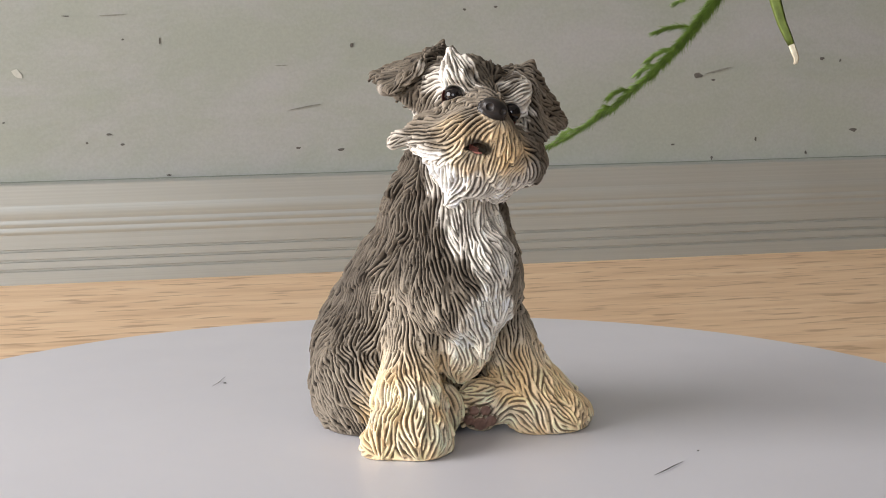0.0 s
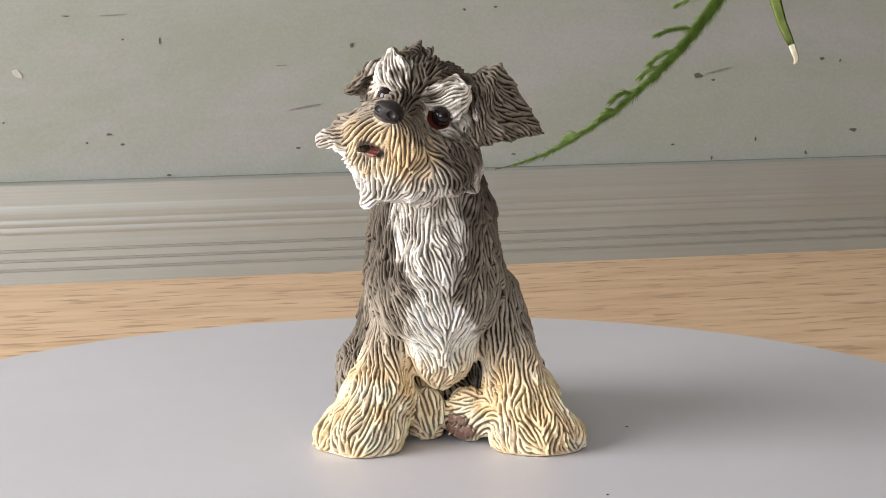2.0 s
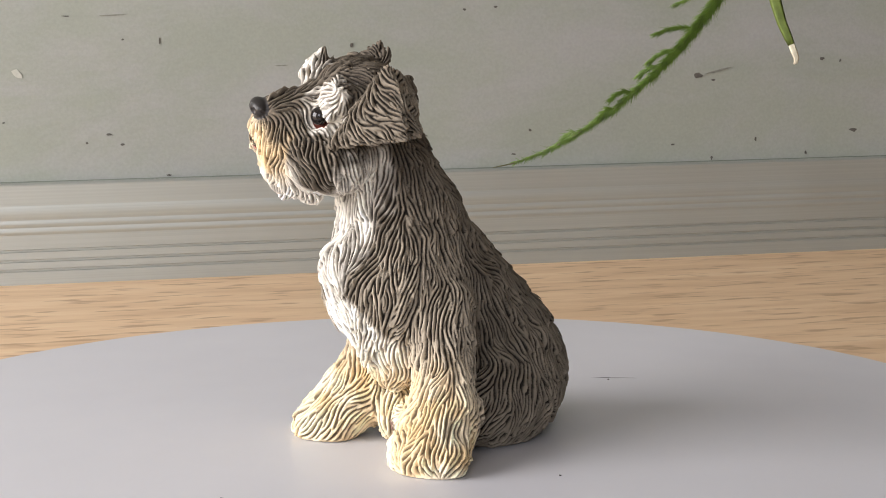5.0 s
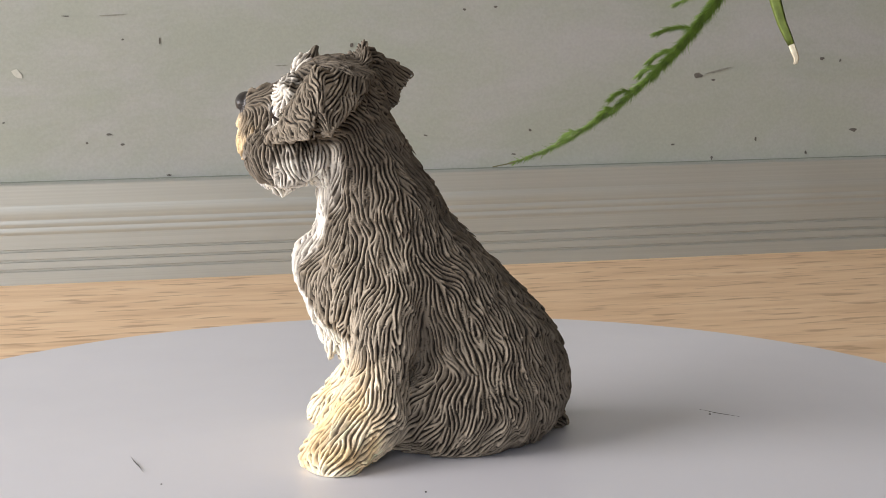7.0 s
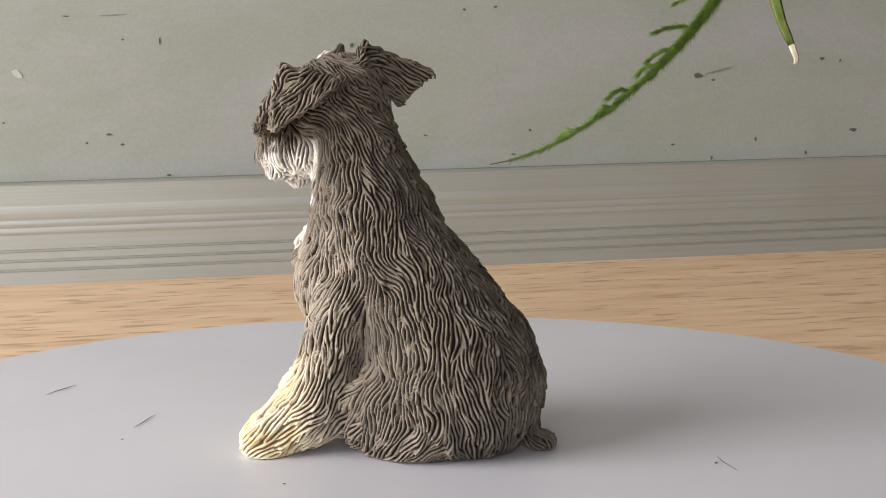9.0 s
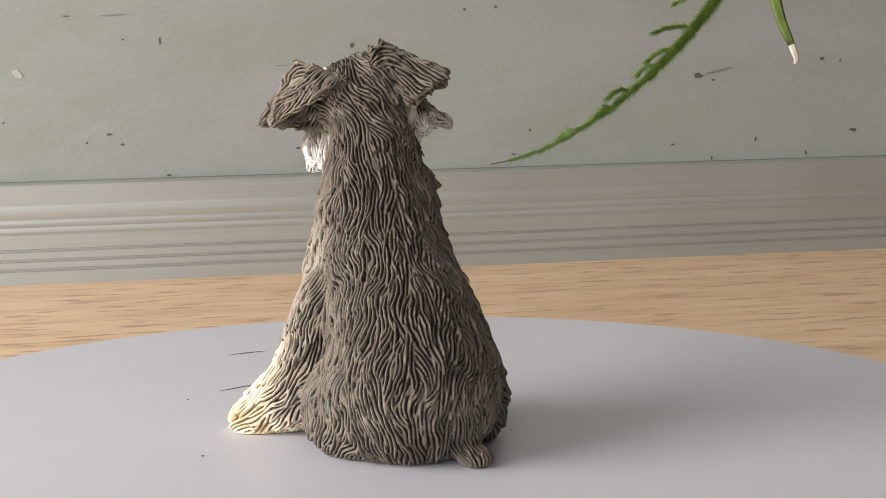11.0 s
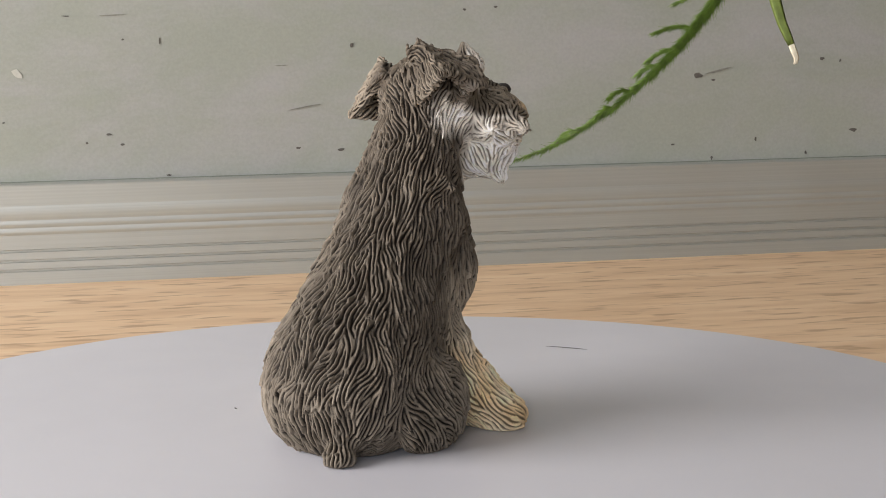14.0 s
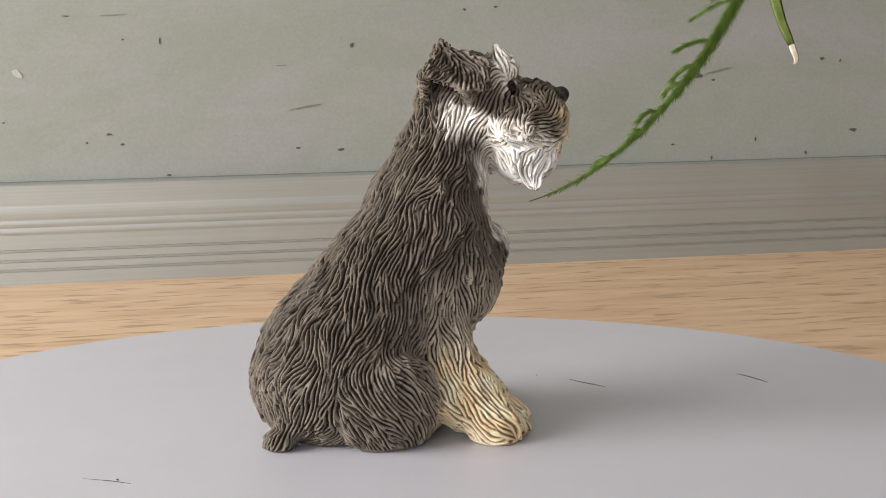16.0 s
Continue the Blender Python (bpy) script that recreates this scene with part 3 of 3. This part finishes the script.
    def strands(spacing, shift):
        """Broad noise drawn out along the lie of the fur."""
        v = lattice_noise(table, pts / spacing + shift).astype(np.float32)
        for _ in range(2):
            v = draw_out(v, along)
        return v / v.std()

    wide = strands(2.6, 17.7)
    fine = strands(1.1, 23.9)
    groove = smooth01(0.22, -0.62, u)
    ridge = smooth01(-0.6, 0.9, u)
    bare = np.zeros(len(pts), np.float32)                  # no fur on nose, eye hollows, mouth, soles
    bare = np.maximum(bare, 1 - smooth01(4.0, 5.0, np.linalg.norm(pts - NOSE_C, axis=1)))
    for c in EYES:
        bare = np.maximum(bare, 1 - smooth01(3.1, 3.9, np.linalg.norm(pts - c, axis=1)))
    bare = np.maximum(bare, 1 - smooth01(2.0, 4.5, np.linalg.norm((pts - MOUTH) / np.array([1.3, 1, 0.7]), axis=1)))
    bare = np.maximum(bare, 1 - smooth01(0.3, 1.2, pts[:, 2]))
    pads, ring = np.zeros(len(pts), np.float32), np.zeros(len(pts), np.float32)
    su, on_sole = (pts - SOLE) @ SOLE_U, smooth01(-4.0, -2.0, (pts - SOLE) @ SOLE_N) * (pts[:, 0] > 5) * (pts[:, 2] < 12)
    for x, z, r in SOLE_PADS:
        q = np.hypot(su - x, pts[:, 2] - z)
        ring = np.maximum(ring, np.exp(-((q - r - 0.4) / 0.45) ** 2) * on_sole)
        pads = np.maximum(pads, (1 - smooth01(r - 0.4, r + 0.4, q)) * on_sole)
    disp = (1 - bare) * (-0.68 * groove + 0.26 * ridge + 0.14 * np.tanh(fine) + 0.22 * np.tanh(wide) + 1.7 * lift - 0.60) * (1 - 0.8 * pads) + 0.7 * pads
    disp = spread(disp[:, None], 1)[:, 0] - 0.25
    out = pts + g * disp[:, None]
    out[:, 2] = np.maximum(out[:, 2], 0.0)
    # ---- paint, with some shade and light of the relief put into it
    jit = np.stack([lattice_noise(table, pts / 3.0 + k * 7.7) for k in range(3)], 1) * 1.1
    q = pts + jit
    hq = (q - HC) @ HEAD
    x, y, z = q.T
    streak = 0.5 + 0.5 * np.tanh(1.1 * strands(1.7, 40.3))
    white = np.zeros(len(q))
    for bx, bz, br in ((-12.6, 5.0, 8.2), (11.0, 4.6, 7.0)):              # brows
        b = np.linalg.norm((hq - np.array([bx, -16.5, bz])) / np.array([br, 8.0, 9.0]), axis=1)
        white = np.maximum(white, (1 - smooth01(0.75, 1.15, b + 0.6 * (streak - 0.5))) * (0.62 + 0.36 * streak))
    hx, hy, hz = hq.T
    side = smooth01(-2, 5, hx)
    lim = (-17.0 + 0.38 * (hy + 30)) * (1 - side) - 17.0 * side
    beard = smooth01(0, -4, hz - lim) * smooth01(4 + 5 * (1 - side), -4 + 5 * (1 - side), hy) * (1 - smooth01(-12, -19, hz) * smooth01(-13, -5, hy)) * smooth01(70, 77, z)
    throat = smooth01(93, 87, z) * smooth01(-37, -31, y) * smooth01(2, 7, x)
    beard = beard * (1 - 0.85 * throat)
    white = np.maximum(white, beard * (0.35 + 0.65 * smooth01(-20, -13, hx)) * (1 - side * 0.6 * (1 - streak)))
    jaw = smooth01(-20, -14, hy) * smooth01(-5, -10, hz) * smooth01(3, 8, hx) * smooth01(72, 78, z) * smooth01(4, -2, hy)
    white = np.maximum(white, jaw * (0.40 + 0.45 * streak))
    bib = smooth01(1.0, 0.8, np.abs(x - 8.5 - (70 - z) * 0.16) / np.clip(4 + (z - 46) * 0.50, 3.5, 12.5)) * smooth01(44, 50, z) * smooth01(92, 80, z) * smooth01(-12, -19, y) * (0.42 + 0.50 * streak)
    belly = smooth01(1.0, 0.75, np.hypot((x - 11.5) / 12.5, (z - 34) / 17)) * (y < -12)
    white = np.maximum(white, np.maximum(bib, (0.76 + 0.22 * streak) * belly))
    tan = smooth01(36, 14, z + 0.10 * y) * (y < 0.0)
    tan = tan * smooth01(-1, -6, y)
    muzz = smooth01(1.05, 0.65, np.linalg.norm((hq - np.array([1.5, -32, -12.5])) / np.array([17, 13.5, 11]), axis=1))
    tan = np.maximum(tan, muzz * (0.36 + 0.60 * streak))
    tone = 0.5 + 0.5 * np.tanh(lattice_noise(table, pts / 6.0 + 31.0))
    pale = smooth01(30, 14, z) * 0.08 + 0.08 * tone + 0.12 * streak + 0.10 * lift + 0.04 * tint
    # paler muzzle, ears and left side; left ear palest at its back
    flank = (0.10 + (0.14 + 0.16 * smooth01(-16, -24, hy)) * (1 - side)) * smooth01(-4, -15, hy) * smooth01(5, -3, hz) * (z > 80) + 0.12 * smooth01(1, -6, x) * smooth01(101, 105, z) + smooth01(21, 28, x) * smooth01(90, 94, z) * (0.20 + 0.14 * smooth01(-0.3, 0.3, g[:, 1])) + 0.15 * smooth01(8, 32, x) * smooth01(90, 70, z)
    # pale leg fur, with light falling on the front added to the colour
    front_pale_lit = smooth01(-4, -13, y) * smooth01(56, 40, z) * 0.6
    front_pale_lit = np.maximum(front_pale_lit, 0.7 * smooth01(33, 40, x) * smooth01(44, 30, z) * (y < 2))
    front_pale_lit = np.maximum(front_pale_lit, 0.68 * smooth01(3, -4, y) * smooth01(58, 40, z) * smooth01(8, 0, x))
    front_pale_lit = np.maximum(front_pale_lit, 0.42 * smooth01(16, 25, x) * smooth01(72, 56, z) * smooth01(6, -2, y))
    # light on the right haunch, put into its colour
    front_pale_lit = np.maximum(front_pale_lit, 0.26 * smooth01(-13, -20, x) * smooth01(34, 24, z) * smooth01(24, 10, y))
    # coat darker over the back and nape
    back_dark = smooth01(1.0, 0.6, np.hypot((x - 5) / 26, (z - 60) / 42)) * smooth01(-4, 6, y)
    grey = (np.array([0.062, 0.050, 0.037]) * (1 - 0.25 * back_dark[:, None])) + (pale + flank + front_pale_lit)[:, None] * np.array([0.275, 0.24, 0.187])
    col = grey * (1 - white[:, None]) + white[:, None] * np.array([0.80, 0.76, 0.68])
    ochre = np.array([0.69, 0.50, 0.27]) * tone[:, None] + np.array([0.76, 0.66, 0.49]) * (1 - tone[:, None])
    tan = tan * (1 - 0.8 * beard * (1 - 0.7 * side))
    col = col * (1 - tan[:, None]) + tan[:, None] * ochre
    coat = col
    # dark wash paint in the grooves, deepened to carry their shade
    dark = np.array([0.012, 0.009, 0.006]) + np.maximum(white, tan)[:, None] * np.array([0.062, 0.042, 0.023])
    wash_shade = (np.clip(1.1 * groove, 0, 1) * (1 - bare) * (0.98 - 0.48 * white - 0.26 * tan))[:, None]
    mouth_rim = 1 - smooth01(3.0, 4.4, np.linalg.norm((pts - MOUTH) @ HEAD * np.array([0.85, 0.6, 1.7]), axis=1))
    col = col * (1 - 0.9 * mouth_rim[:, None])
    seam = ring[:, None]
    col = col * (1 - 0.75 * seam)
    # ridges lightened and grooves darkened in the colour, as relief would light them
    col = col * (0.52 + 0.85 * ridge[:, None] + (0.22 - 0.3 * ridge[:, None]) * np.maximum(white, tan)[:, None]) * (1 + 0.14 * np.tanh(fine))[:, None] * (1 - wash_shade) + dark * wash_shade
    # ---- mesh
    fc = pts[quads].mean(1)
    mat = np.zeros(len(quads), np.int32)
    mat[np.linalg.norm((fc - NOSE_C) @ HEAD / np.array([4.8, 3.8, 3.2]), axis=1) < 1.06] = 1
    mat[(np.linalg.norm((fc - MOUTH) @ HEAD / np.array([2.2, 5.0, 1.9]), axis=1) < 1.0) & ((fc - MOUTH) @ HZ < 0.1)] = 3
    mat[pads[quads].mean(1) > 0.5] = 4
    for c in EYES:
        mat[(np.linalg.norm(fc - c, axis=1) < 3.5) & ((fc - c) @ HZ < 0.5)] = 5
    verts, faces, extra = [out], [quads], []
    base = len(out)
    for c in EYES:                                         # glossy eyeballs
        m, k = 24, 14
        th, ph = np.linspace(0.02, math.pi - 0.02, k), np.arange(m) * 2 * math.pi / m
        s = np.stack([np.outer(np.sin(th), np.cos(ph)), np.outer(np.sin(th), np.sin(ph)), np.outer(np.cos(th), np.ones(m))], -1).reshape(-1, 3) * EYE_R + c
        a = np.arange((k - 1) * m).reshape(k - 1, m)
        r = np.roll(a, -1, 1)
        verts.append(s.astype(np.float32))
        faces.append(np.stack((a, a + m, r + m, r), -1).reshape(-1, 4) + base)
        extra.append((k - 1) * m)
        base += len(s)
    # raised locks that lie over the modelled coat
    pick = rng.choice(np.flatnonzero((bare < 0.05) & (pads < 0.05) & (pts[:, 2] > 24) & (np.linalg.norm(pts - MOUTH, axis=1) > 9)), 160, replace=False)
    p, nrm = pts[pick].copy(), g[pick]
    ln = rng.uniform(0.75, 1.35, len(pick))[:, None].astype(np.float32)
    lift = rng.uniform(0.3, 1.0, len(pick))[:, None].astype(np.float32)
    rings = []
    at = pick.astype(np.int32)
    for up, w in ((-0.5, 0.2), (0.2, 0.48), (0.45, 0.52), (0.6, 0.4), (0.7, 0.05)):
        lie = fl[at]
        sd = np.cross(nrm, lie)
        c = p + nrm * (-0.15 + up * (0.4 + lift))
        rings.append(np.stack((c + sd * w, c + nrm * w * 0.5, c - sd * w, c - nrm * w * 0.5), 1))
        p = p + lie * 1.2 * ln
        nrm = grad(p)
        p = p - nrm * dog_distance(forms, p)[:, None] * 0.8
        p[:, 2] = np.maximum(p[:, 2], 0.4)
        at = vertex_at(p, nrm, at)
    tuft = np.stack(rings, 1)                              # lock, ring, corner, xyz
    tuft[..., 2] = np.maximum(tuft[..., 2], 0.0)
    ids = np.arange(tuft.shape[0] * 20).reshape(-1, 5, 4) + base
    nx = np.roll(ids, -1, 2)
    verts.append(tuft.reshape(-1, 3).astype(np.float32))
    faces.append(np.stack((ids[:, :-1], ids[:, 1:], nx[:, 1:], nx[:, :-1]), -1).reshape(-1, 4))
    # tone varies per lock, darker at the sunken root, paler at the tip
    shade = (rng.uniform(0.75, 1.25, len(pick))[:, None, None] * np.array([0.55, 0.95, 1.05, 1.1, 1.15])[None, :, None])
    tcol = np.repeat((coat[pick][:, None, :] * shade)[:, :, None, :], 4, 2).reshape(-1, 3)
    v = np.concatenate(verts) * MM
    f = np.concatenate(faces)
    me = bpy.data.meshes.new("dog_figurine")
    me.vertices.add(len(v))
    me.vertices.foreach_set("co", v.astype(np.float32).ravel())
    me.loops.add(4 * len(f))
    me.loops.foreach_set("vertex_index", f.astype(np.int32).ravel())
    me.polygons.add(len(f))
    me.polygons.foreach_set("loop_start", np.arange(0, 4 * len(f), 4, dtype=np.int32))
    for m in (FUR, NOSE, EYEB, TONGUE, PAD, RIMRED):
        me.materials.append(m)
    me.polygons.foreach_set("material_index", np.concatenate((mat, np.full(sum(extra), 2, np.int32), np.zeros(len(faces[-1]), np.int32))))
    me.update(calc_edges=True)
    me.validate()
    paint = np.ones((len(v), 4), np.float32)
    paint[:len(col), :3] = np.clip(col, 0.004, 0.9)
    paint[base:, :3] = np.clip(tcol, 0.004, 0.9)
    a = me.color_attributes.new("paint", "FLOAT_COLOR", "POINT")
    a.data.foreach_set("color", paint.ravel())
    me.shade_smooth()
    ob = new("dog_figurine", me)
    return tagged(ob, "painted resin schnauzer puppy figurine sitting, grey coat, cream paws", "figurine")


# ---------------------------------------------------------------- plants
def frond():
    """Hanging asparagus-fern shoot: a thin stem with short side shoots set all over with needles."""
    rnd = random.Random(11)
    O = Vector((0.1517, 0.130, 0.1804))
    line = [(151.7, 180.4), (141, 166.0), (129, 148.0), (116.3, 131.5), (104.8, 118.0), (92.8, 106.1), (78.0, 93.4), (62.5, 83.0), (51.5, 77.0), (40.0, 73.0), (31.5, 71.6)]
    P = [Vector((x * MM, 0.130 + 0.004 * math.sin(i * 0.9), z * MM)) - O for i, (x, z) in enumerate(line)]
    th = tagged(new("fern_frond"), "hanging green asparagus fern shoot with fine needles", "plant")
    th.location = O
    # dense stem line
    D = []
    for a, b in zip(P, P[1:]):
        D += [a.lerp(b, k / 8) for k in range(8)]
    D.append(P[-1])
    bm = bmesh.new()
    tube(bm, D, [0.00085 * (1 - 0.75 * i / len(D)) for i in range(len(D))], 6)
    part("stem", bm, TIPGREEN, th)

    def needle(bm, p, d, ln, w):
        s = d.orthogonal().normalized()
        u = d.cross(s).normalized()
        tip = bm.verts.new(p + d * ln + Vector((0, 0, -0.0004)))
        r = [bm.verts.new(p + d * ln * 0.35 + w * v) for v in (s, -0.5 * s + 0.87 * u, -0.5 * s - 0.87 * u)]
        q = bm.verts.new(p)
        for k in range(3):
            bm.faces.new((q, r[k], r[(k + 1) % 3]))
            bm.faces.new((r[k], tip, r[(k + 1) % 3]))

    def needles(bm, pts, n, ln, spread):
        for _ in range(n):
            f = rnd.random() * (len(pts) - 1)
            i = min(int(f), len(pts) - 2)
            p = pts[i].lerp(pts[i + 1], f - i)
            d = (pts[i + 1] - pts[i]).normalized()
            q = Vector((rnd.gauss(0, 1), rnd.gauss(0, 1), rnd.gauss(0, 1)))
            q = (q - d * q.dot(d)).normalized()
            needle(bm, p, (d + q * rnd.uniform(*spread)).normalized(), ln * rnd.uniform(0.6, 1.25), 0.00013)

    bm = bmesh.new()
    for a in range(0, len(D) - 12, 4):
        k = a / len(D)
        needles(bm, D[a:a + 5], int(1150 * (1 - k) ** 1.5) + 8, 0.0068 * (1 - 0.80 * k), (0.2, 0.9))
        needles(bm, D[a:a + 5], 5, 0.0060 * (1 - 0.55 * k), (0.9, 1.8))
    part("needles", bm, STEM, th)["kind"] = "stuff"
    for k, dx, dz, n in ((0.20, -17, -9, 90), (0.26, -18, -5.5, 60), (0.37, -14.5, -1.5, 90), (0.42, -10, -4.0, 70), (0.47, -8, -3.5, 60), (0.55, -9, -2.5, 60), (0.60, -6, -3.0, 40), (0.68, -6, -2.5, 30)):
        p = D[int(k * len(D))]
        q = [p + Vector((dx * MM * s, 0.002 * s * math.sin(k * 30), dz * MM * s + 0.0015 * math.sin(s * 3))) for s in (0, 0.35, 0.7, 1.0)]
        bm = bmesh.new()
        tube(bm, q, [0.0005, 0.0004, 0.0003, 0.0001], 5)
        needles(bm, q, 4 * n, 0.0036, (0.12, 0.6))
        part("side_shoot", bm, STEM, th)
    return th


def hanging_leaf():
    th = tagged(new("hanging_leaf"), "narrow green leaf with a dry cream tip", "leaf")
    th.location = (0.1480, 0.130, 0.1152)
    # centre line, half width
    rows = [(-17, 62, 3.2), (-13.5, 44, 3.0), (-9.6, 28, 2.6), (-7.0, 17, 2.25), (-4.6, 9.5, 1.9), (-2.2, 4.2, 1.7), (-0.8, 1.2, 1.35)]
    tip = [(-0.8, 1.2, 1.35), (0.3, -1.6, 1.3), (1.2, -4.0, 1.15), (1.0, -5.6, 0.85), (0.1, -6.3, 0.35)]

    def blade(rows):
        bm = bmesh.new()
        rings = []
        for i, (x, z, w) in enumerate(rows):
            x2, z2, _ = rows[min(i + 1, len(rows) - 1)]
            x1, z1, _ = rows[max(i - 1, 0)]
            d = Vector((x2 - x1, 0, z2 - z1)).normalized()
            s = Vector((-d.z, 0, d.x))
            c = Vector((x, 0, z))
            rings.append([bm.verts.new((c + s * w * f + Vector((0, g, 0))) * MM) for f, g in ((-1, 0.7), (-0.5, -0.1), (0, 0.55), (0.5, -0.1), (1, 0.7), (0.5, 0.35), (0, 0.95), (-0.5, 0.35))])
        for a, b in zip(rings, rings[1:]):
            for k in range(8):
                bm.faces.new((a[k], a[(k + 1) % 8], b[(k + 1) % 8], b[k]))
        bm.faces.new(rings[0][::-1])
        bm.faces.new(rings[-1])
        bmesh.ops.recalc_face_normals(bm, faces=bm.faces)
        return bm

    part("blade", blade(rows), LEAFG, th, smooth=True)
    part("dry_tip", blade(tip), DRY, th, "dry curled cream tip", smooth=True)
    return th


room()
table()
window_frame()
disc = turntable()
dog = dog_figurine()
fern = frond()
hanging_leaf()


# ---------------------------------------------------------------- what moves
def motions():
    turn = [(t * 0.5, Matrix.Rotation(radians(-SPIN * (t * 0.5 - FRONT)), 4, "Z")) for t in range(33)]
    walk(disc, turn)
    walk(dog, turn)
    o = fern.location.copy()
    sway = ((0, 0.1), (1.0, 0.15), (2.5, 1.15), (3.5, 0.7), (4.2, 0.6), (6.5, 0.6), (7.5, 0.25), (8.5, 0.0), (11.5, 0.0), (12.5, 0.2), (14.5, 0.25), (15.0, 1.05),
            (15.3, 2.3), (15.5, 1.25), (15.7, 0.5), (15.8, 1.9), (15.9, 4.1), (16.0, 7.4))
    walk(fern, [(t, Matrix.Translation(o) @ Matrix.Rotation(radians(-a), 4, "Y")) for t, a in sway])


motions()
